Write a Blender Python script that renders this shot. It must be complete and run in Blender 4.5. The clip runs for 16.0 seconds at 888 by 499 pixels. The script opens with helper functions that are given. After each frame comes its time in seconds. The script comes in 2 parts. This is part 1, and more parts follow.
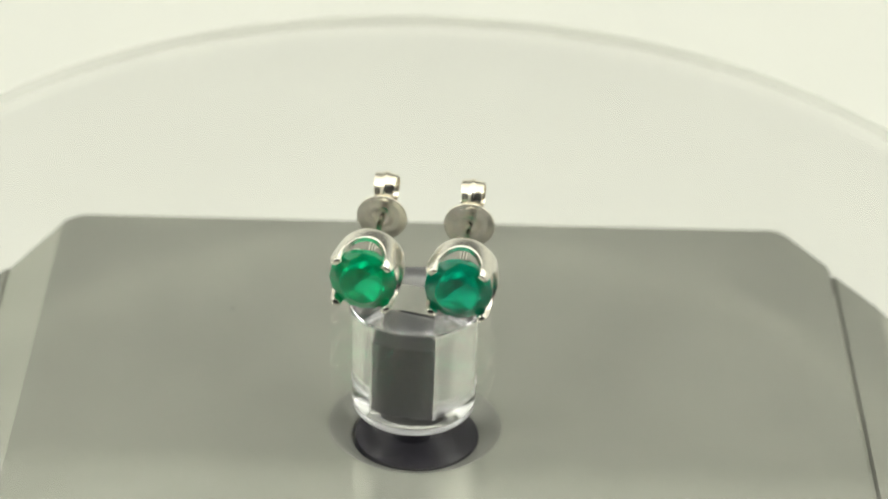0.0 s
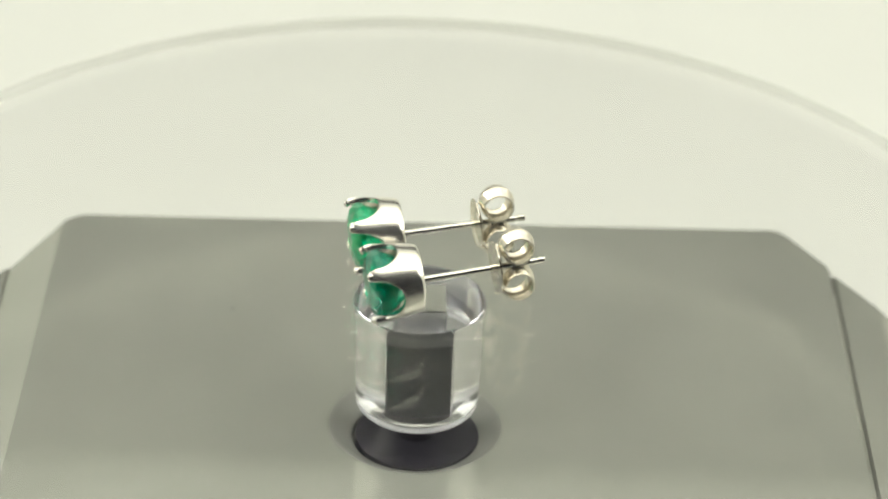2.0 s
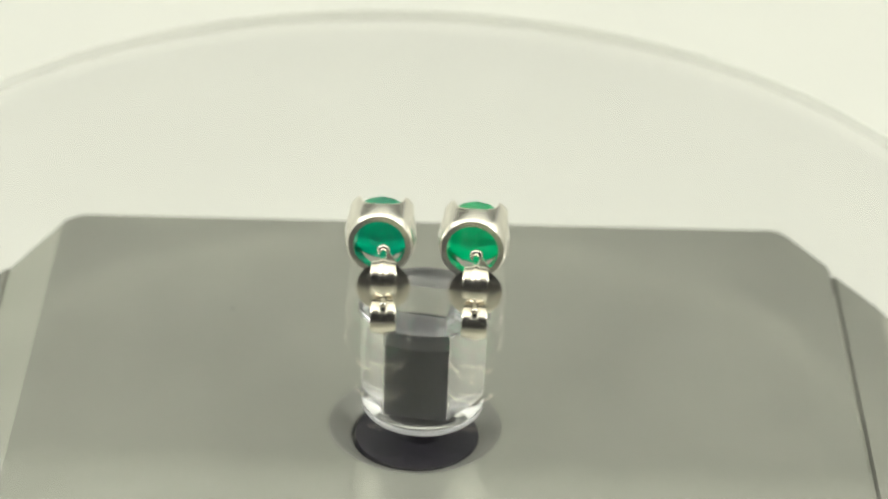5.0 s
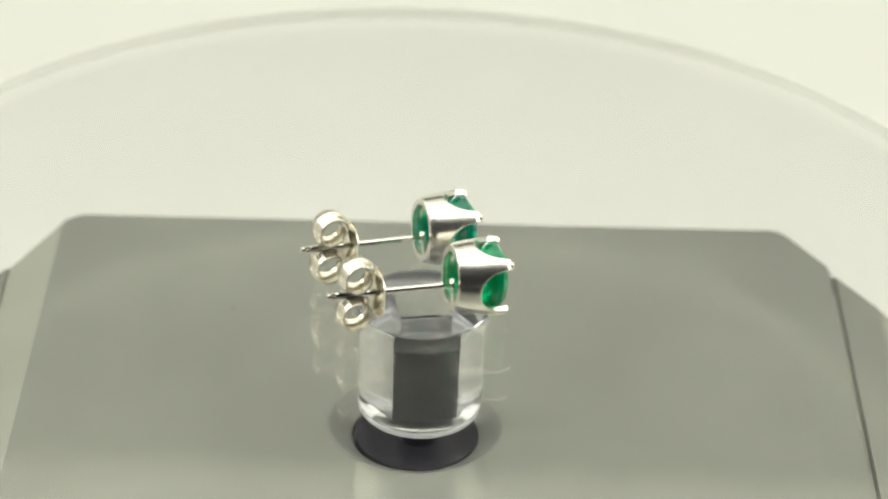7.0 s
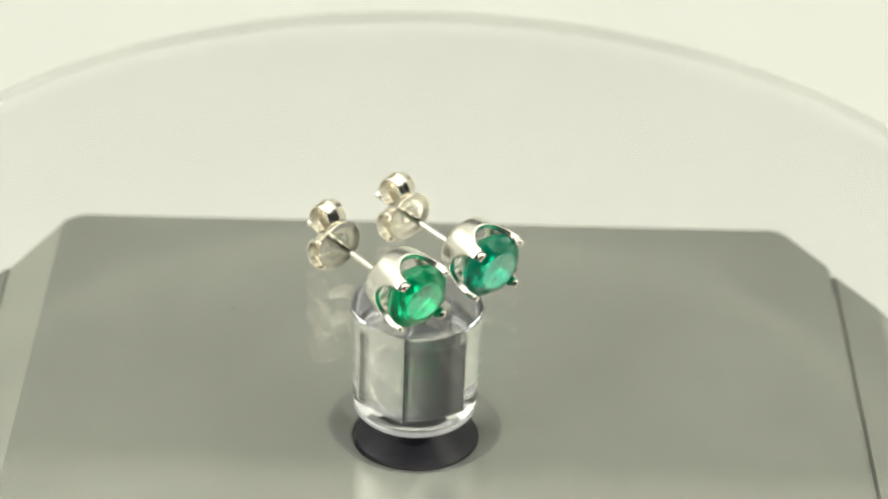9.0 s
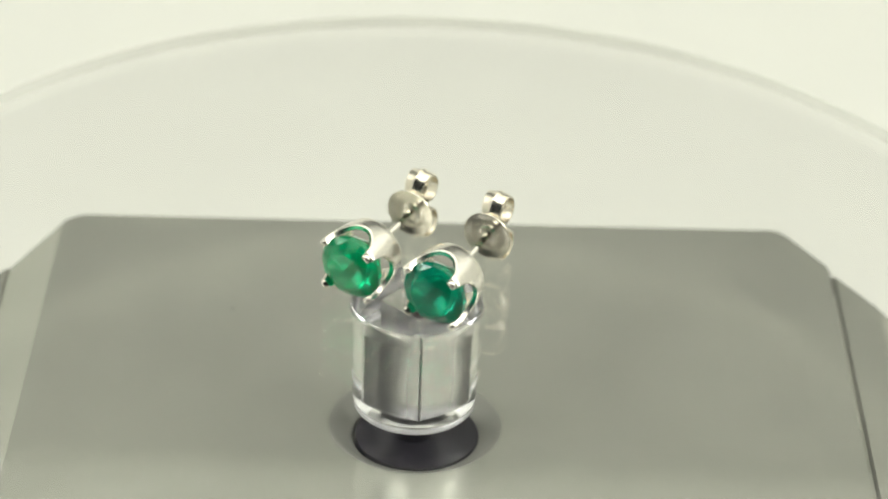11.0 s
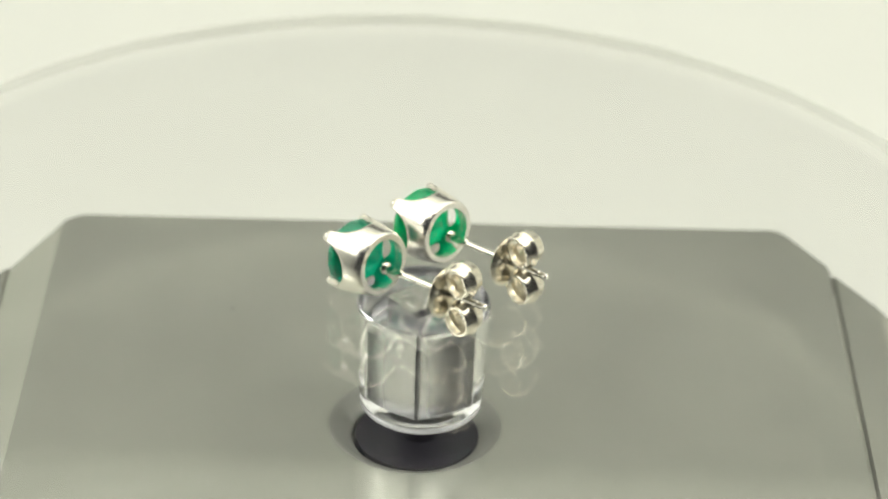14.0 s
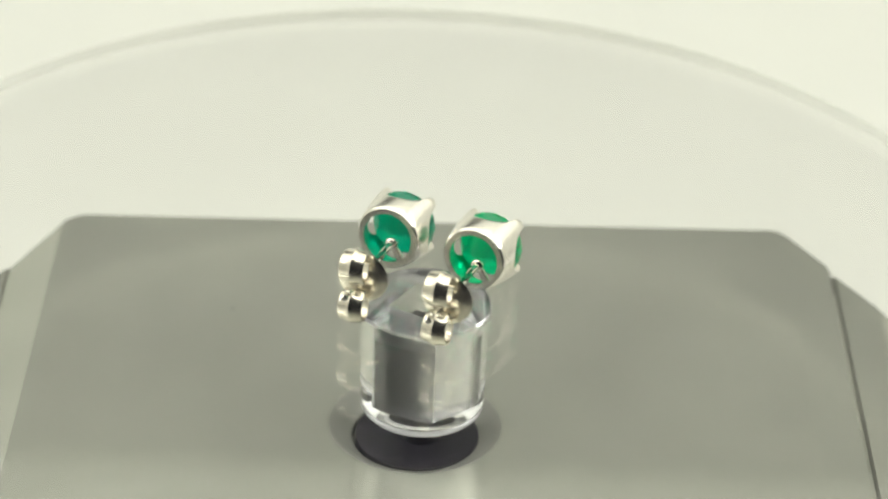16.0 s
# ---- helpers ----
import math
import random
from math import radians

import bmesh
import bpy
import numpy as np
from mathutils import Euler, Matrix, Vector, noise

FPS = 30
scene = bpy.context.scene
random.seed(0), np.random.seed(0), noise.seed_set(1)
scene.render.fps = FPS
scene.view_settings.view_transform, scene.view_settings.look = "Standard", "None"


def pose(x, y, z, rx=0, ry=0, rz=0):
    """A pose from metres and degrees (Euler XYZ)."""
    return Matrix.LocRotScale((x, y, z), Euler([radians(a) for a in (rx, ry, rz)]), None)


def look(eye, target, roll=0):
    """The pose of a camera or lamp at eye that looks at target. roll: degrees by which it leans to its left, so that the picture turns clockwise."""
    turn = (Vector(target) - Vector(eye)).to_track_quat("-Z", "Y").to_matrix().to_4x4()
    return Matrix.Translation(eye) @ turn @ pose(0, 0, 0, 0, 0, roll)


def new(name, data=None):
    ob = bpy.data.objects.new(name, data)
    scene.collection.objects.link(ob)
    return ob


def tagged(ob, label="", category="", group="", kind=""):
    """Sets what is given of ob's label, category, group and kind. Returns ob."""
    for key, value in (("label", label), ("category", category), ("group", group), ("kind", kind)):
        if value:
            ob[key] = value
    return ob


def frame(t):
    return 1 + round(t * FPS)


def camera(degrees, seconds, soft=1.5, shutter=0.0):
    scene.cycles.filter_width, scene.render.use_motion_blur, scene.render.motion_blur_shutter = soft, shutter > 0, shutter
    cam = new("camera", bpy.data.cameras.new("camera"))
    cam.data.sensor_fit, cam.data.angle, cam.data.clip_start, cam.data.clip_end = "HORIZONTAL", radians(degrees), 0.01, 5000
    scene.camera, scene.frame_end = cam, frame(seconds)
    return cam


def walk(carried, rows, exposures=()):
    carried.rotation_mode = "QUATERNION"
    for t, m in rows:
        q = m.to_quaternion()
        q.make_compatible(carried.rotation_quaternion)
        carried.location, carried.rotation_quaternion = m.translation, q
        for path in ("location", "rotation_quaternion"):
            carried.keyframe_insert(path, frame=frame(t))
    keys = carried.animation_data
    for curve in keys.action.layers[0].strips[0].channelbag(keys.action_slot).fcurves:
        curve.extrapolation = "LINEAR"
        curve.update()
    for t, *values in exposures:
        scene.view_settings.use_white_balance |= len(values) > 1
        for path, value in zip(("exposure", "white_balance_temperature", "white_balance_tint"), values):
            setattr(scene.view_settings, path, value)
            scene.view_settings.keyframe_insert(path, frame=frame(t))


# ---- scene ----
SECONDS = 16.0
PERIOD = 10.405          # seconds for one clockwise turn of the spindle
MM = 0.001

# ---- camera: stands still ----
cam = camera(17.83, SECONDS, soft=2.0)
CAM_ROLL = 2.118
DISC_R, DISC_AT = 46.3, (0.85, -0.5)
EYE = (0.0, -0.17886, 0.12272)
AIM = (0.001513, 0.000288, 0.016384)
walk(cam, [(0.0, look(EYE, AIM, CAM_ROLL)), (SECONDS, look(EYE, AIM, CAM_ROLL))])
cam.data.dof.use_dof = True
cam.data.dof.focus_distance = 0.206
cam.data.dof.aperture_fstop = 37.0

# ---- world and lights ----
scene.view_settings.exposure = 0.0
world = bpy.data.worlds.new("dim_room")
world.use_nodes = True
world.node_tree.nodes["Background"].inputs["Color"].default_value = (0.9, 0.95, 1.0, 1)
world.node_tree.nodes["Background"].inputs["Strength"].default_value = 0.02
scene.world = world


def area_lamp(name, eye, target, w, h, watts, colour):
    data = bpy.data.lights.new(name, "AREA")
    data.shape, data.size, data.size_y, data.energy, data.color = "RECTANGLE", w, h, watts, colour
    lamp = new(name, data)
    lamp.matrix_world = look(eye, target)
    return lamp


LAMP = (0.992, 1.0, 0.955)
area_lamp("tent_roof_lamp", (0, 0.095, 0.398), (0, 0.095, 0), 0.50, 0.36, 0.53, LAMP)
# fill lamp added out of view to brighten the paper behind
area_lamp("backdrop_fill_lamp", (0, -0.105, 0.36), (0, 0.28, 0.17), 0.46, 0.06, 0.31, LAMP)
area_lamp("tent_side_lamp", (-0.262, 0.08, 0.18), (0, 0.08, 0.16), 0.38, 0.36, 0.32, LAMP)
area_lamp("tent_side_lamp", (0.262, 0.08, 0.18), (0, 0.08, 0.16), 0.38, 0.36, 0.27, LAMP)
# where the bulbs outside the tent shine straight through the cloth
area_lamp("tent_side_bulb", (-0.260, -0.03, 0.178), (0, -0.01, 0.02), 0.10, 0.12, 0.21, LAMP)
area_lamp("tent_side_bulb", (0.260, -0.03, 0.178), (0, -0.01, 0.02), 0.10, 0.12, 0.21, LAMP)


# ---- materials ----
def material(name, colour, rough=0.5, metal=0.0, ior=1.5, clear=0.0, vary=0.06, scale=300.0, bump=0.0, bump_scale=2000.0, rough_vary=0.0):
    m = bpy.data.materials.new(name)
    m.use_nodes = True
    nt = m.node_tree
    b = nt.nodes["Principled BSDF"]
    b.inputs["Roughness"].default_value = rough
    b.inputs["Metallic"].default_value = metal
    b.inputs["IOR"].default_value = ior
    b.inputs["Transmission Weight"].default_value = clear
    co = nt.nodes.new("ShaderNodeTexCoord")
    n = nt.nodes.new("ShaderNodeTexNoise")
    n.inputs["Scale"].default_value, n.inputs["Detail"].default_value = scale, 6.0
    nt.links.new(co.outputs["Object"], n.inputs["Vector"])
    ramp = nt.nodes.new("ShaderNodeValToRGB")
    lo, hi = 1 - vary, 1 + vary
    ramp.color_ramp.elements[0].position, ramp.color_ramp.elements[1].position = 0.3, 0.7
    ramp.color_ramp.elements[0].color = (*[min(1, c * lo) for c in colour], 1)
    ramp.color_ramp.elements[1].color = (*[min(1, c * hi) for c in colour], 1)
    nt.links.new(n.outputs["Fac"], ramp.inputs["Fac"])
    nt.links.new(ramp.outputs["Color"], b.inputs["Base Color"])
    if rough_vary:
        mr = nt.nodes.new("ShaderNodeMapRange")
        mr.inputs["To Min"].default_value, mr.inputs["To Max"].default_value = rough - rough_vary, rough + rough_vary
        nt.links.new(n.outputs["Fac"], mr.inputs["Value"])
        nt.links.new(mr.outputs["Result"], b.inputs["Roughness"])
    if bump:
        n2 = nt.nodes.new("ShaderNodeTexNoise")
        n2.inputs["Scale"].default_value, n2.inputs["Detail"].default_value = bump_scale, 4.0
        nt.links.new(co.outputs["Object"], n2.inputs["Vector"])
        bp = nt.nodes.new("ShaderNodeBump")
        bp.inputs["Strength"].default_value, bp.inputs["Distance"].default_value = bump, 0.0001
        nt.links.new(n2.outputs["Fac"], bp.inputs["Height"])
        nt.links.new(bp.outputs["Normal"], b.inputs["Normal"])
    return m


PAPER = material("white_paper", (0.79, 0.79, 0.73), 0.75, vary=0.015, scale=25, bump=0.05, bump_scale=4000)
TENT = material("white_tent_cloth", (0.82, 0.82, 0.76), 0.9, vary=0.03, scale=30)
DARK = material("dark_table", (0.03, 0.03, 0.03), 0.9, vary=0.2, scale=3)
PLATE = material("glossy_grey_plastic", (0.415, 0.418, 0.353), 0.2, metal=0.45, vary=0.06, scale=90, rough_vary=0.03)
# panel grey made paler: brighter light on the left strip, held in its colour
STRIP = material("lit_grey_strip", (0.46, 0.464, 0.39), 0.25, metal=0.3, vary=0.05, scale=90)
# darker copy of the panel's grey: the dish's shade is put into the colour
RECESS = material("grey_plastic_shaded", (0.25, 0.25, 0.22), 0.35, metal=0.3, vary=0.06, scale=300)
BLACK = material("black_plastic", (0.028, 0.026, 0.031), 0.3, ior=1.4, vary=0.2, scale=900)
ACRYLIC = material("clear_acrylic", (1.0, 1.0, 1.0), 0.01, ior=1.56, clear=0.975, vary=0.0)
SHEET = material("clear_sheet", (1.0, 1.0, 1.0), 0.0, ior=1.33, clear=1.0, vary=0.0)
FROSTED = material("frosted_rim", (0.98, 0.98, 0.92), 0.8, vary=0.0)
rim_nodes = FROSTED.node_tree
rim_glow = rim_nodes.nodes.new("ShaderNodeBsdfTranslucent")
rim_glow.inputs["Color"].default_value = (0.985, 0.985, 0.94, 1)
rim_mix = rim_nodes.nodes.new("ShaderNodeMixShader")
rim_mix.inputs["Fac"].default_value = 0.78
rim_nodes.links.new(rim_nodes.nodes["Principled BSDF"].outputs["BSDF"], rim_mix.inputs[1])
rim_nodes.links.new(rim_glow.outputs["BSDF"], rim_mix.inputs[2])
rim_nodes.links.new(rim_mix.outputs["Shader"], rim_nodes.nodes["Material Output"].inputs["Surface"])
SAWN = material("sawn_acrylic", (1.0, 1.0, 1.0), 0.12, ior=1.56, clear=0.92, vary=0.0)
PEG = material("black_gloss_plastic", (0.012, 0.012, 0.014), 0.4, ior=1.35, vary=0.12, scale=600, rough_vary=0.05)
BORE = material("milled_acrylic", (1.0, 1.0, 1.0), 0.22, ior=1.56, clear=0.985, vary=0.0, rough_vary=0.03, scale=700)
SANDED = material("sanded_acrylic", (0.95, 0.95, 0.96), 0.4, ior=1.49, clear=0.6, vary=0.03, scale=900)
SATIN = material("satin_silver", (0.90, 0.87, 0.80), 0.25, metal=1.0, vary=0.03, scale=1500, rough_vary=0.03)
SILVER = material("polished_silver", (0.92, 0.89, 0.82), 0.07, metal=1.0, vary=0.03, scale=1200, rough_vary=0.02)
GILT = material("tarnished_silver", (0.91, 0.855, 0.735), 0.24, metal=1.0, vary=0.07, scale=900, rough_vary=0.04)


def emerald(name, colour, deep):
    """Cloudy green beryl: a glassy body with milky inclusions."""
    m = bpy.data.materials.new(name)
    m.use_nodes = True
    nt = m.node_tree
    b = nt.nodes["Principled BSDF"]
    b.inputs["Roughness"].default_value = 0.04
    b.inputs["IOR"].default_value = 1.64
    b.inputs["Transmission Weight"].default_value = 0.77
    co = nt.nodes.new("ShaderNodeTexCoord")
    n = nt.nodes.new("ShaderNodeTexNoise")
    n.inputs["Scale"].default_value, n.inputs["Detail"].default_value, n.inputs["Roughness"].default_value = 520.0, 5.0, 0.65
    nt.links.new(co.outputs["Object"], n.inputs["Vector"])
    ramp = nt.nodes.new("ShaderNodeValToRGB")
    ramp.color_ramp.elements[0].position, ramp.color_ramp.elements[1].position = 0.38, 0.66
    ramp.color_ramp.elements[0].color, ramp.color_ramp.elements[1].color = (*deep, 1), (*colour, 1)
    cloud = ramp.color_ramp.elements.new(0.80)
    cloud.color = (0.12, 0.95, 0.50, 1)
    nt.links.new(n.outputs["Fac"], ramp.inputs["Fac"])
    nt.links.new(ramp.outputs["Color"], b.inputs["Base Color"])
    return m


EMERALD_A = emerald("emerald_included", (0.0, 0.80, 0.44), (0.0, 0.48, 0.31))
EMERALD_B = emerald("emerald_cloudy", (0.0, 0.96, 0.42), (0.0, 0.72, 0.32))


# ---- mesh helpers (all sizes in millimetres) ----
def part(name, bm, mat, parent=None, label="", smooth=True):
    bmesh.ops.recalc_face_normals(bm, faces=bm.faces)
    for v in bm.verts:
        v.co *= MM
    me = bpy.data.meshes.new(name)
    bm.to_mesh(me)
    bm.free()
    me.materials.append(mat)
    if smooth:
        me.shade_smooth()
        me.set_sharp_from_angle(angle=radians(38))
    ob = new(name, me)
    if parent is not None:
        ob.parent = parent
    if label:
        tagged(ob, label)
    return ob


def lathe(profile, seg=96, bm=None, centre=(0, 0)):
    """A closed ring body turned about z from (radius, height) pairs; radius 0 makes a pole."""
    bm = bm or bmesh.new()
    rings = []
    for r, z in profile:
        if r < 1e-6:
            rings.append([bm.verts.new((centre[0], centre[1], z))])
        else:
            rings.append([bm.verts.new((centre[0] + r * math.cos(2 * math.pi * k / seg), centre[1] + r * math.sin(2 * math.pi * k / seg), z)) for k in range(seg)])
    for a, b in zip(rings, rings[1:]):
        for k in range(seg):
            j = (k + 1) % seg
            if len(a) == 1 and len(b) == 1:
                continue
            if len(a) == 1:
                bm.faces.new((a[0], b[k], b[j]))
            elif len(b) == 1:
                bm.faces.new((a[k], a[j], b[0]))
            else:
                bm.faces.new((a[k], a[j], b[j], b[k]))
    return bm


def slab(outline, z0, z1, bevel=0.0, seg=3):
    bm = bmesh.new()
    lo = [bm.verts.new((x, y, z0)) for x, y in outline]
    hi = [bm.verts.new((x, y, z1)) for x, y in outline]
    n = len(outline)
    bm.faces.new(lo), bm.faces.new(hi)
    for k in range(n):
        bm.faces.new((lo[k], lo[(k + 1) % n], hi[(k + 1) % n], hi[k]))
    bmesh.ops.recalc_face_normals(bm, faces=bm.faces)
    if bevel:
        bmesh.ops.bevel(bm, geom=list(bm.edges), offset=bevel, segments=seg, affect="EDGES", clamp_overlap=True)
    return bm


def square(side, turn, centre=(0, 0)):
    h = side / 2
    c, s = math.cos(radians(turn)), math.sin(radians(turn))
    return [(centre[0] + c * x - s * y, centre[1] + s * x + c * y) for x, y in ((-h, -h), (h, -h), (h, h), (-h, h))]


def box(x0, x1, y0, y1, z0, z1):
    return slab([(x0, y0), (x1, y0), (x1, y1), (x0, y1)], z0, z1)


# ---- setting: paper sweep, tent, dim room ----
FLOOR_Z = -26.0


def paper_sweep():
    """One bent sheet of paper: flat under the box and curving up behind it."""
    line = [(-62.0, FLOOR_Z, 0.0), (170.0, FLOOR_Z, 0.0)]
    for k in range(1, 25):
        a = radians(90 * k / 24)
        line.append((170 + 110 * math.sin(a), FLOOR_Z + 110 - 110 * math.cos(a), a))
    line.append((280.0, 110.0, radians(90)))
    bm = bmesh.new()
    rows = [[bm.verts.new((x, y + d * math.sin(a), z - d * math.cos(a))) for x in (-258, 258) for d in (0, 0.4)] for y, z, a in line]
    for a, b in zip(rows, rows[1:]):
        for i, j in ((0, 2), (2, 3), (3, 1), (1, 0)):
            bm.faces.new((a[i], a[j], b[j], b[i]))
    bm.faces.new((rows[0][0], rows[0][1], rows[0][3], rows[0][2]))
    bm.faces.new((rows[-1][0], rows[-1][1], rows[-1][3], rows[-1][2]))
    return tagged(part("backdrop", bm, PAPER), "off-white seamless paper sweep curving up behind", "backdrop", kind="structure")


def setting():
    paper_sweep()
    tagged(part("tent_front", box(-265, 265, -123, -120, 262, 402), TENT), "white cloth front of a photo tent with an opening", "wall", kind="structure")
    for name, dims in (("wall_west", (-268, -265, -120, 300, FLOOR_Z - 1, 400)), ("wall_east", (265, 268, -120, 300, FLOOR_Z - 1, 400))):
        tagged(part(name, box(*dims), TENT), "white cloth side wall of a photo tent", "wall", kind="structure")
    # unseen rear cloth, added for reflections, with a dark gap left below it
    tagged(part("wall_north", box(-265, 265, 290, 293, 235, 402), TENT), "white cloth added unseen at the rear to shape reflections", "wall", kind="structure")
    tagged(part("ceiling", box(-268, 268, -120, 293, 402, 405), TENT), "white cloth roof of a photo tent", "ceiling", kind="structure")
    tagged(part("floor", box(-420, 420, -330, 420, FLOOR_Z - 22, FLOOR_Z - 2), DARK), "dark table top under the tent", "table top", kind="structure")


# ---- the grey motor box ----
HOLE_R, HOLE_X = 6.6, -0.2
STRIP_IN, STRIP_OUT = 30.6, 34.3


def rear_edge(x):
    """How far back the cover reaches at x: straight, then cut at about 58 degrees."""
    ax = abs(x + 0.15 * (1 if x > 0 else -1))
    cut = 30.9 if x > 0 else 30.0
    straight = 30.18 + 0.018 * x
    if ax <= cut - 1.2:
        return straight
    if ax <= cut + 1.2:
        u = (ax - cut + 1.2) / 2.4
        return straight - 1.57 * 1.2 * u * u
    return straight - 1.57 * (ax - cut)


def motor_box():
    root = tagged(new("motor_box"), "glossy grey plastic display motor housing with cut corners on white paper", "turntable")
    root.location = (0, 0, FLOOR_Z * MM)
    lift = -FLOOR_Z
    # top panel: from the round hole out to the edges
    bm = bmesh.new()
    seg = 480
    ring = [bm.verts.new((HOLE_X + HOLE_R * math.cos(2 * math.pi * k / seg), HOLE_R * math.sin(2 * math.pi * k / seg), lift)) for k in range(seg)]
    outer = []
    for k in range(seg):
        a = 2 * math.pi * k / seg
        c, s = math.cos(a), math.sin(a)
        best = STRIP_IN / max(abs(c), 1e-6)
        if s < -1e-6:
            best = min(best, 34.0 / -s)
        r = best
        if s > 1e-6:
            lo, hi = 10.0, best
            for _ in range(40):
                mid = (lo + hi) / 2
                lo, hi = (mid, hi) if mid * s < rear_edge(mid * c) else (lo, mid)
            r = lo
        outer.append(bm.verts.new((r * c, r * s, lift)))
    for k in range(seg):
        j = (k + 1) % seg
        bm.faces.new((ring[k], ring[j], outer[j], outer[k]))
    part("top_panel", bm, PLATE, root, "glossy grey top panel with a round hole")
    # rear rounded lip and wall
    bm = bmesh.new()
    xs = [-STRIP_IN + 2 * STRIP_IN * i / 120 for i in range(121)]
    prof = [(0.0, 0.0), (0.25, -0.04), (0.55, -0.2), (0.75, -0.5), (0.8, -1.0), (0.8, -25.9)]
    rows = [[bm.verts.new((x, rear_edge(x) + dy, lift + dz)) for dy, dz in prof] for x in xs]
    for a, b in zip(rows, rows[1:]):
        for i in range(len(prof) - 1):
            bm.faces.new((a[i], a[i + 1], b[i + 1], b[i]))
    part("rear_wall", bm, PLATE, root)
    # side strips, flat outer shoulders
    for side in (-1, 1):
        bm = bmesh.new()
        cols = [STRIP_IN, STRIP_IN + 0.25, STRIP_OUT - 0.3, STRIP_OUT]
        zs = [0.0, -0.06, -1.05, -1.1] if side < 0 else [0.0, -0.01, -0.26, -0.6]
        ys = [-34, -20, 0, 10, 20]
        rows = []
        for y in ys:
            rows.append([bm.verts.new((side * x, y, lift + z)) for x, z in zip(cols, zs)])
        rows.append([bm.verts.new((side * x, rear_edge(side * x), lift + z)) for x, z in zip(cols, zs)])
        rows.append([bm.verts.new((side * x, rear_edge(side * x) + 0.7, lift + z - 0.5)) for x, z in zip(cols, zs)])
        rows.append([bm.verts.new((side * x, rear_edge(side * x) + 0.8, 0.1)) for x, z in zip(cols, zs)])
        for a, b in zip(rows, rows[1:]):
            for i in range(len(cols) - 1):
                bm.faces.new((a[i], a[i + 1], b[i + 1], b[i]))
        # only the left strip has the light painted in; the right keeps panel grey
        part("side_strip", bm, STRIP if side < 0 else PLATE, root, "sloping strip along the panel")
        bm = bmesh.new()
        cols = [STRIP_OUT + 0.02, STRIP_OUT + (0.25 if side < 0 else 0.12), STRIP_OUT + (0.5 if side < 0 else 0.36), 37.4, 39.2, 40.0, 40.0]
        zs = [-1.3, -0.95, -0.95, -1.0, -1.2, -1.9, -25.9] if side < 0 else [-0.95, -0.95, -0.66, -0.72, -1.1, -1.9, -25.9]
        rows = []
        for y in ys[:-2] + [8.0]:
            rows.append([bm.verts.new((side * x, y, lift + z)) for x, z in zip(cols, zs)])
        rows.append([bm.verts.new((side * x, rear_edge(side * x), lift + z)) for x, z in zip(cols, zs)])
        rows.append([bm.verts.new((side * x, rear_edge(side * x) + 0.7, lift + z - 0.5 if z > -20 else lift + z)) for x, z in zip(cols, zs)])
        rows.append([bm.verts.new((side * x, rear_edge(side * x) + 0.8, 0.1)) for x, z in zip(cols, zs)])
        for a, b in zip(rows, rows[1:]):
            for i in range(len(cols) - 1):
                bm.faces.new((a[i], a[i + 1], b[i + 1], b[i]))
        part("side_shoulder", bm, PLATE, root)
    part("front_wall", box(-40, 40, -34.8, -34, 0, lift - 0.7), PLATE, root)
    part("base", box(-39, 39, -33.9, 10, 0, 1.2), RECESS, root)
    # dish below the panel, its shade painted as a deeper grey
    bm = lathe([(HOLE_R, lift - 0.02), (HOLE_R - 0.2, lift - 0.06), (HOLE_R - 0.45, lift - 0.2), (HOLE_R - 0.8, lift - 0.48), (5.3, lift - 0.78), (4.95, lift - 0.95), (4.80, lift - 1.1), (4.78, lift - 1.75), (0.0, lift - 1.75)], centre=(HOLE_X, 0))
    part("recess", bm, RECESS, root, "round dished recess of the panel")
    bm = lathe([(0.0, lift + 0.02), (0.12, lift + 0.018), (0.17, lift + 0.003)], 20, centre=(-15.3, 15.6))
    part("speck", bm, BLACK, root, "tiny dark speck on the panel")
    bm = lathe([(0.0, lift - 0.80), (0.07, lift - 0.83), (0.10, lift - 0.95)], 12, centre=(HOLE_X + 2.45, -4.55))
    part("pale_speck", bm, PAPER, root, "tiny pale speck in the recess")
    return root


# ---- what turns: spindle, clear cylinder, clear disc, two ear studs ----
CYL_Z0, CYL_Z1 = 1.82, 10.93
SHEET_Z1 = 13.23
PEG_TURN = -17.5
AXIS_X = -0.05            # the spindle's axis leans a little, so that it stands off the disc's centre below
CYL_AT = (-0.33, 0.04)
PEG_SIDE = 3.75
BORE_Z = 0.75             # the bore ends this far above the foot


def spindle():
    root = tagged(new("spindle"), "black plastic spindle with round flange in a recess", "turntable spindle")
    root.location = (0, 0, -1.75 * MM)
    b = 1.75
    bm = lathe([(0.0, b - 1.7), (4.74, b - 1.7), (4.74, b - 0.95), (4.68, b - 0.87), (0.0, b - 0.87)], 96)
    part("flange", bm, BLACK, root, "matt black round flange")
    bm = lathe([(0.0, b - 1.1), (1.5, b - 1.1), (1.5, b + CYL_Z0 - 0.1), (1.45, b + CYL_Z0), (0.0, b + CYL_Z0)], 48, centre=CYL_AT)
    part("shoulder", bm, BLACK, root)
    return root


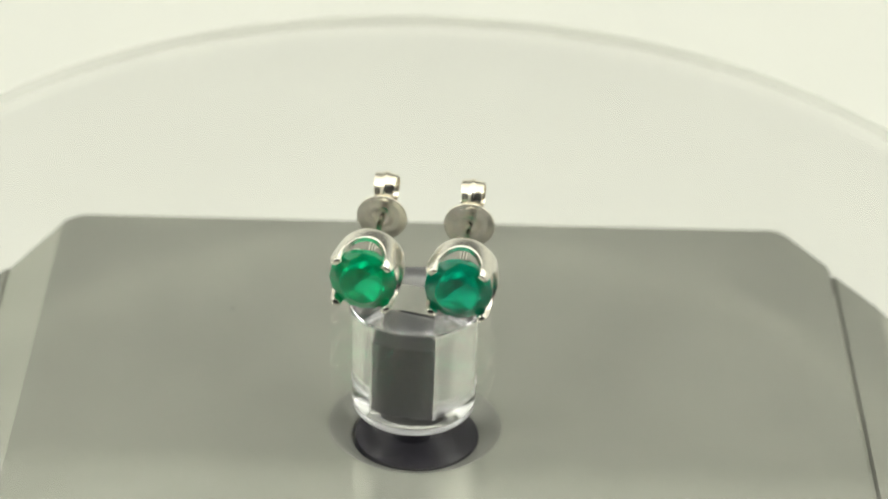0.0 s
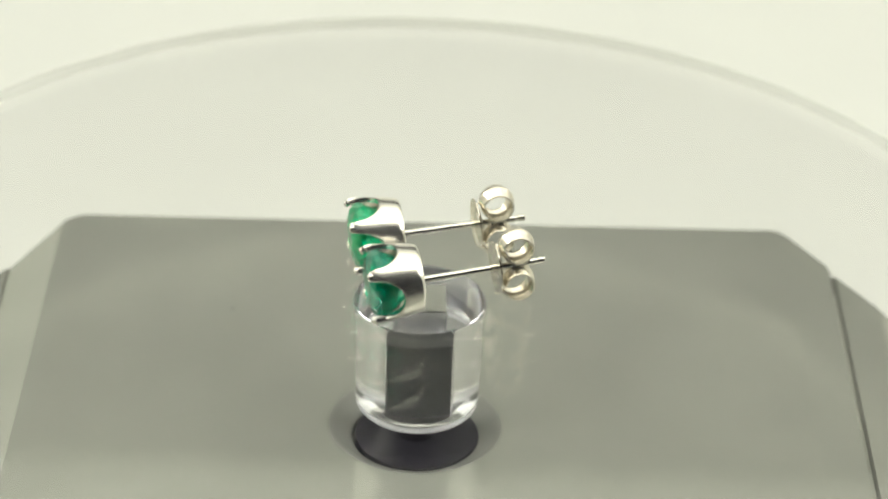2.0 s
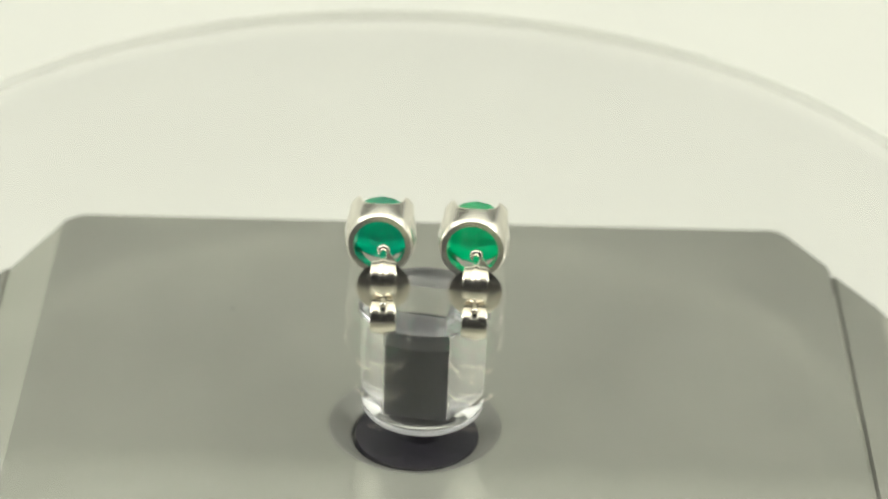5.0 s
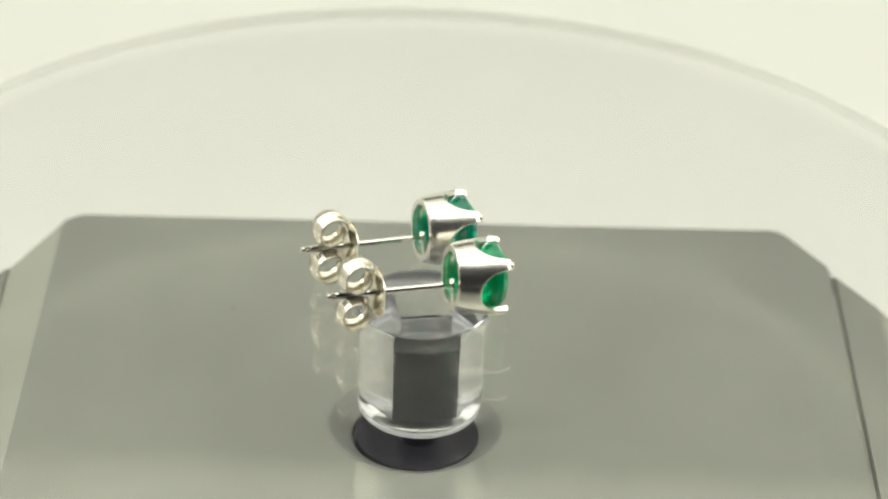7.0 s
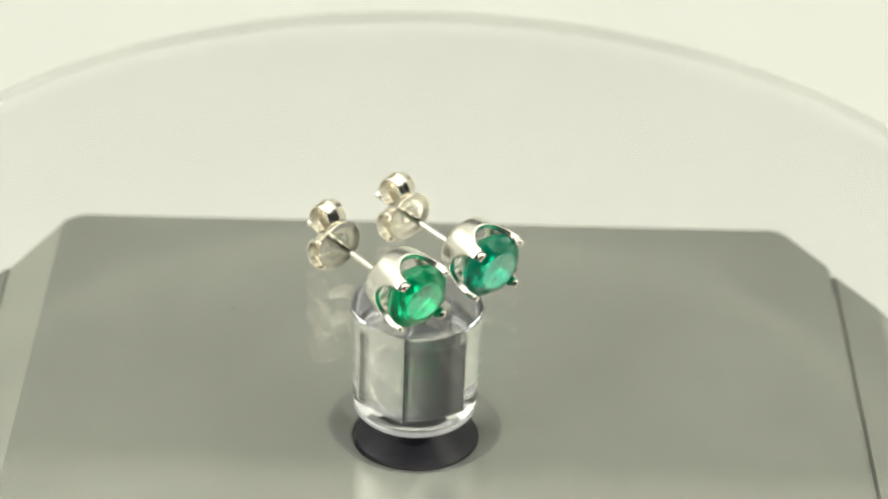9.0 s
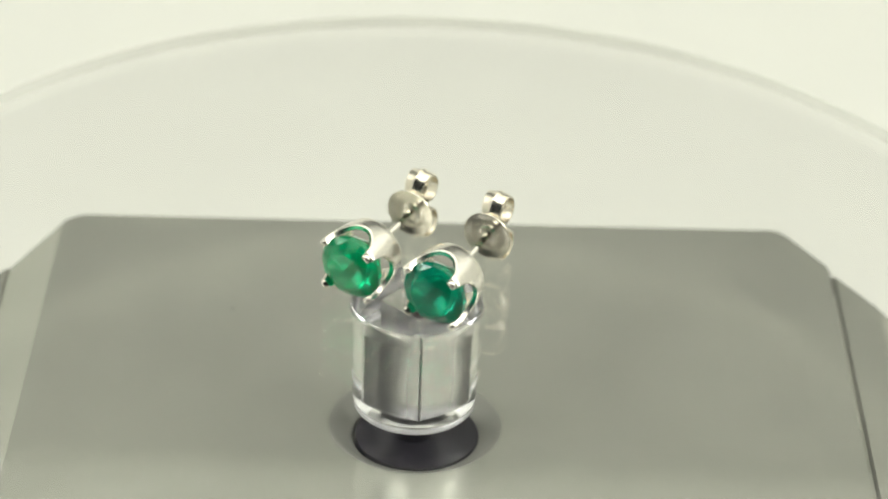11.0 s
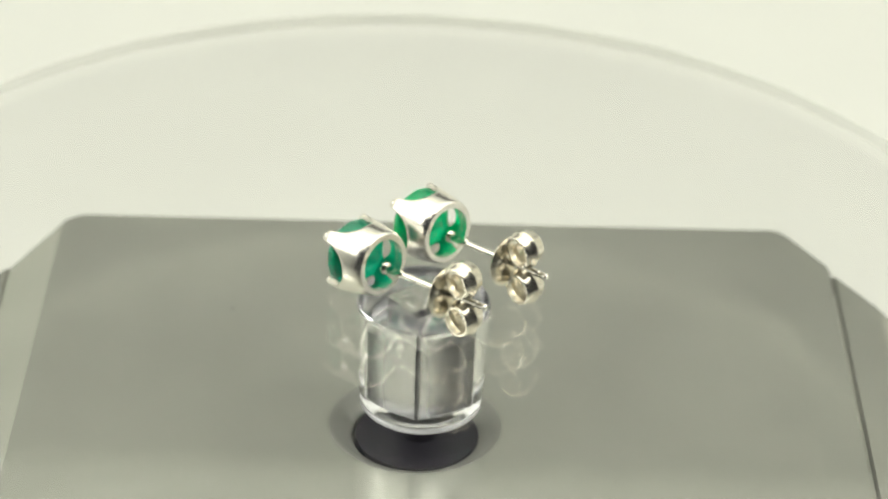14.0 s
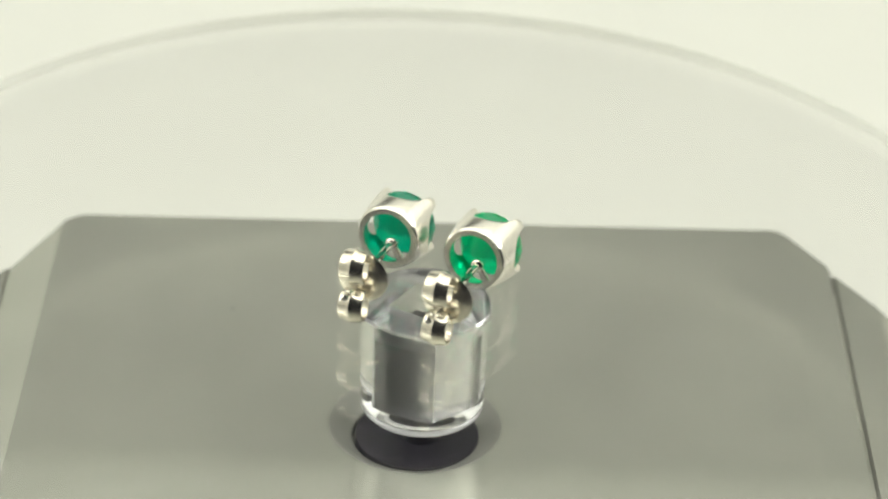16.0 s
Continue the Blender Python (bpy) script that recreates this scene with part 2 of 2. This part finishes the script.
def clear_cylinder():
    """A clear round post with a square bore from the top and a black core in it."""
    bm = bmesh.new()
    seg = 96
    h = CYL_Z1 - CYL_Z0
    prof = [(4.30, 0.0), (4.44, 0.05), (4.58, 0.2), (4.62, 0.5), (4.55, 0.6), (4.67, 0.72), (4.70, 0.9), (4.77, h * 0.5), (4.83, h * 0.8), (4.95, h - 0.9), (5.0, h - 0.35), (4.94, h - 0.1), (4.82, h)]
    rings = [[bm.verts.new((CYL_AT[0] + r * math.cos(2 * math.pi * k / seg), CYL_AT[1] + r * math.sin(2 * math.pi * k / seg), z)) for k in range(seg)] for r, z in prof]
    for a, b in zip(rings, rings[1:]):
        for k in range(seg):
            j = (k + 1) % seg
            bm.faces.new((a[k], a[j], b[j], b[k]))
    # the square hole as a ring of the same count
    half = (PEG_SIDE + 0.16) / 2

    def on_square(k):
        a = 2 * math.pi * k / seg - radians(PEG_TURN)
        c, s = math.cos(a), math.sin(a)
        r = half / max(abs(c), abs(s))
        a += radians(PEG_TURN)
        return CYL_AT[0] + r * math.cos(a), CYL_AT[1] + r * math.sin(a)

    # turn the count so that the corners fall on ring points
    lo = [bm.verts.new((*on_square(k), BORE_Z)) for k in range(seg)]
    hi = [bm.verts.new((*on_square(k), h)) for k in range(seg)]
    for k in range(seg):
        j = (k + 1) % seg
        bm.faces.new((lo[k], lo[j], hi[j], hi[k]))
        bm.faces.new((rings[-1][k], rings[-1][j], hi[j], hi[k]))
    bm.faces.new(rings[0]), bm.faces.new(lo)
    bm.normal_update()
    for f in bm.faces:
        mid_z = f.calc_center_median().z
        f.material_index = 1 if 0.01 < mid_z < 0.56 and f.calc_center_median().to_2d().length > 3.6 else 2 if mid_z > h - 0.03 else 3 if f.calc_center_median().to_2d().length < 3.3 and mid_z > 0.1 else 0
    ob = tagged(part("display_cylinder", bm, ACRYLIC), "clear acrylic cylinder with black square core on black spindle", "display stand")
    ob.data.materials.append(SANDED)
    ob.data.materials.append(SAWN)
    ob.data.materials.append(BORE)
    part("core", slab(square(PEG_SIDE, PEG_TURN, CYL_AT), BORE_Z + 0.02, h - 2.25, 0.06, 2), PEG, ob, "glossy black square core")
    ob.location = (0, 0, CYL_Z0 * MM)
    ob.visible_shadow = False
    return ob


def clear_disc():
    """A flat clear disc; its sawn rim is frosted."""
    t = SHEET_Z1 - CYL_Z1 - 0.01
    R = DISC_R
    bm = lathe([(0.0, 0.0), (R, 0.0), (R, t), (0.0, t)], 256, centre=DISC_AT)
    bm.normal_update()
    for f in bm.faces:
        f.material_index = 0 if abs(f.normal.z) > 0.98 else 1
    ob = tagged(part("clear_disc", bm, SHEET), "large clear glass disc with frosted rim on the acrylic cylinder", "disc")
    ob.data.materials.append(FROSTED)
    ob.location = (0, 0, (CYL_Z1 + 0.01) * MM)
    ob.visible_shadow = False
    return ob


HEAD_L = 3.92          # setting, back ring to claw tips


def scallop(theta):
    """Height of the setting's front edge at an angle: deep arcs between four claws."""
    phi = (math.degrees(theta) + 45) % 90 - 45          # 0 in the middle of an arc
    u = min(1.0, abs(phi) / 36.5)
    return 1.58 + (HEAD_L - 1.58) * (1 - math.sqrt(max(0.0, 1 - u ** 2.3))) if u < 1 else HEAD_L


def wall_radius(s):
    return 2.38 + 0.60 * (s / HEAD_L) ** 0.6 - 0.20 * max(0.0, (s - 3.4) / 0.55) ** 2


def setting_cup(bm):
    """The claw setting: a tapered collar about z, back ring at z = 0, cut by four arcs."""
    seg, steps = 288, 14
    outer, inner = [], []
    for k in range(seg):
        a = 2 * math.pi * k / seg
        top = scallop(a)
        oc, ic = [], []
        for i in range(steps + 1):
            s = top * i / steps
            r = wall_radius(s)
            edge = 0.06 if i in (0, steps) else 0.0
            th = 0.46 + 0.45 * s if s < 0.42 else 0.65 - 0.25 * min(1.0, (s - 0.42) / 0.5)
            oc.append(bm.verts.new(((r - edge) * math.cos(a), (r - edge) * math.sin(a), s)))
            ic.append(bm.verts.new(((r - th) * math.cos(a), (r - th) * math.sin(a), s)))
        outer.append(oc), inner.append(ic)
    for k in range(seg):
        j = (k + 1) % seg
        for i in range(steps):
            bm.faces.new((outer[k][i], outer[j][i], outer[j][i + 1], outer[k][i + 1]))
            bm.faces.new((inner[k][i], inner[j][i], inner[j][i + 1], inner[k][i + 1]))
        bm.faces.new((outer[k][0], outer[j][0], inner[j][0], inner[k][0]))
        bm.faces.new((outer[k][steps], outer[j][steps], inner[j][steps], inner[k][steps]))


def gem():
    """A round cut stone about z: table, star and main facets, girdle, pavilion."""
    bm = bmesh.new()

    def ring(n, r, z, shift):
        return [bm.verts.new((r * math.cos(2 * math.pi * (k + shift) / n), r * math.sin(2 * math.pi * (k + shift) / n), z)) for k in range(n)]

    table = ring(8, 1.55, 3.95, 0.0)
    mid = ring(8, 2.15, 3.72, 0.5)
    g1 = ring(16, 2.50, 3.28, 0.0)
    g0 = ring(16, 2.50, 2.9, 0.0)
    pav = ring(8, 1.85, 1.75, 0.5)
    tip = bm.verts.new((0, 0, 0.75))
    bm.faces.new(table)
    for k in range(8):
        j = (k + 1) % 8
        bm.faces.new((table[k], table[j], mid[k]))
        bm.faces.new((table[j], mid[k], g1[(2 * k + 2) % 16], mid[j]))
        bm.faces.new((mid[k], g1[2 * k], g1[2 * k + 1]))
        bm.faces.new((mid[k], g1[2 * k + 1], g1[(2 * k + 2) % 16]))
        bm.faces.new((pav[k], g0[2 * k], g0[2 * k + 1]))
        bm.faces.new((pav[k], g0[2 * k + 1], g0[(2 * k + 2) % 16]))
        bm.faces.new((pav[k], g0[(2 * k + 2) % 16], pav[j], tip))
    for k in range(16):
        bm.faces.new((g0[k], g0[(k + 1) % 16], g1[(k + 1) % 16], g1[k]))
    return bm


def scroll(sign):
    """One curled wing of the butterfly clip: a crowned strip rolled about the x axis."""
    bm = bmesh.new()
    n, half, th = 48, 0.92, 0.13
    cross = [(-1.0, -0.12), (-0.88, -0.05), (-0.36, -0.02), (-0.26, 0.04), (0.0, 0.13), (0.26, 0.04), (0.36, -0.02), (0.88, -0.05), (1.0, -0.12)]
    rows = []
    for i in range(n + 1):
        u = i / n
        a = radians(-80 + 350 * u)
        r = 1.33 - 0.22 * u
        cy, cz = sign * 1.48, 1.36
        w = half * (0.78 + 0.22 * math.sin(math.pi * min(1, u * 1.1)))
        c, s = math.cos(a), math.sin(a)
        loop = [(x * w, r + d) for x, d in cross] + [(x * w, r + d - th) for x, d in reversed(cross)]
        rows.append([bm.verts.new((x, cy + sign * rr * 1.04 * c, cz + rr * s)) for x, rr in loop])
    m = len(rows[0])
    for a, b in zip(rows, rows[1:]):
        for i in range(m):
            j = (i + 1) % m
            bm.faces.new((a[i], a[j], b[j], b[i]))
    bm.faces.new(rows[0]), bm.faces.new(rows[-1])
    return bm


POST_X, POST_Y = -0.30, -0.45     # where the post meets the back ring
POST_LEN = 9.5
TURN = Matrix.Rotation(radians(-1.38), 4, "X") @ Matrix.Rotation(radians(3.46), 4, "Y")
LEAN = Matrix.Translation((POST_X, POST_Y, 0)) @ TURN @ Matrix.Translation((-POST_X, -POST_Y, 0))
CLIP_AT = 5.95                   # clip's plate behind the ring


def ear_stud(label, stone_mat):
    """An ear stud about its own z axis: z = 0 is the back ring, the stone faces +z, +y is up."""
    root = tagged(new("ear_stud"), label, "earring", group="pair of ear studs")
    bm = bmesh.new()
    setting_cup(bm)
    part("claw_setting", bm, SATIN, root, "satin silver setting with four claws")
    for k in range(4):
        a = radians(45 + 90 * k)
        bm = bmesh.new()
        bmesh.ops.create_uvsphere(bm, u_segments=16, v_segments=10, radius=0.33)
        for v in bm.verts:
            v.co = Vector((v.co.x * 0.85, v.co.y * 1.1, max(v.co.z, -0.33) * (0.5 if v.co.z > 0 else 1.2)))
        bm.transform(Matrix.Rotation(a, 4, "Z") @ Matrix.Translation((2.58, 0, HEAD_L - 0.04)) @ Matrix.Rotation(radians(-25), 4, "Y"))
        part("claw", bm, SILVER, root, "rounded polished claw tip")
    stone = part("gemstone", gem(), stone_mat, root, "round cut green emerald")
    for poly in stone.data.polygons:
        poly.use_smooth = poly.center.z < 2.6 * MM
    # bar across the ring and the post
    bm = bmesh.new()
    bmesh.ops.create_uvsphere(bm, u_segments=20, v_segments=12, radius=0.52)
    for v in bm.verts:
        v.co = Vector((POST_X + v.co.x, POST_Y + v.co.y, 0.12 + v.co.z * 0.62))
    part("solder_boss", bm, SILVER, root)
    bm = slab([(0.0, -0.26), (1.55, -0.26), (1.55, 0.26), (0.0, 0.26)], -0.16, 0.16, 0.08, 2)
    bm.transform(Matrix.Translation((POST_X, POST_Y, 0.2)) @ Matrix.Rotation(radians(-124), 4, "Z"))
    part("back_bar", bm, SATIN, root)
    bm = lathe([(0.0, 0.0), (0.26, 0.0), (0.26, -8.7), (0.22, -8.75), (0.22, -8.87), (0.26, -8.93), (0.26, -POST_LEN + 0.1), (0.14, -POST_LEN), (0.0, -POST_LEN)], 24, centre=(POST_X, POST_Y))
    bm.transform(LEAN)
    part("post", bm, SILVER, root, "thin straight silver post")
    # butterfly clip, built facing +z' = away from the stone, then turned round
    clip = new("butterfly_clip")
    clip.parent = root
    clip.matrix_local = Matrix.Translation((POST_X * MM, POST_Y * MM, 0)) @ TURN @ Matrix.Translation((0, 0, -CLIP_AT * MM)) @ Matrix.Rotation(math.pi, 4, "Y")
    tagged(clip, "silver butterfly clip with two curled wings")
    bm = lathe([(0.26, -0.14), (0.55, -0.13), (0.75, -0.05), (0.98, -0.13), (1.2, -0.10), (1.5, -0.16), (1.75, -0.28), (1.92, -0.30), (1.94, -0.22), (1.78, -0.14), (1.3, 0.02), (0.7, 0.08), (0.26, 0.06), (0.26, -0.12)], 64)
    part("plate", bm, GILT, clip)
    for sgn in (1, -1):
        part("wing", scroll(sgn), GILT, clip)
    return root


def stud_pose(x, y, z, yaw, rise):
    """Pose at the start: ring centre at x, y, z; the post points back along +y, turned by yaw and rising."""
    return pose(x * MM, y * MM, z * MM, 0, 0, -yaw) @ pose(0, 0, 0, 90 + rise, 0, 0)


STUD_A = stud_pose(3.12, -1.35, 16.17, 9.15, 5.3) @ pose(0, 0, 0, 0, 0, -0.9)
STUD_B = stud_pose(-3.69, -0.35, 16.08, 11.45, 4.9) @ pose(0, 0, 0, 0, 0, -0.8)

setting()
the_box = motor_box()
the_spindle = spindle()
the_cylinder = clear_cylinder()
the_disc = clear_disc()
stud_a = ear_stud("silver claw-set stud with a deep green included emerald on glass", EMERALD_A)
stud_b = ear_stud("silver claw-set stud with a bright green cloudy emerald on glass", EMERALD_B)


def motions():
    steps = 64
    for thing, base, axis in ((the_spindle, the_spindle.matrix_basis.copy(), AXIS_X), (the_cylinder, the_cylinder.matrix_basis.copy(), AXIS_X),
                              (the_disc, the_disc.matrix_basis.copy(), 0.0), (stud_a, STUD_A, 0.0), (stud_b, STUD_B, 0.0)):
        rows = []
        for i in range(steps + 1):
            t = SECONDS * i / steps
            rows.append((t, Matrix.Translation((axis * MM, 0, 0)) @ Matrix.Rotation(-2 * math.pi * t / PERIOD, 4, "Z") @ base))
        walk(thing, rows)


motions()
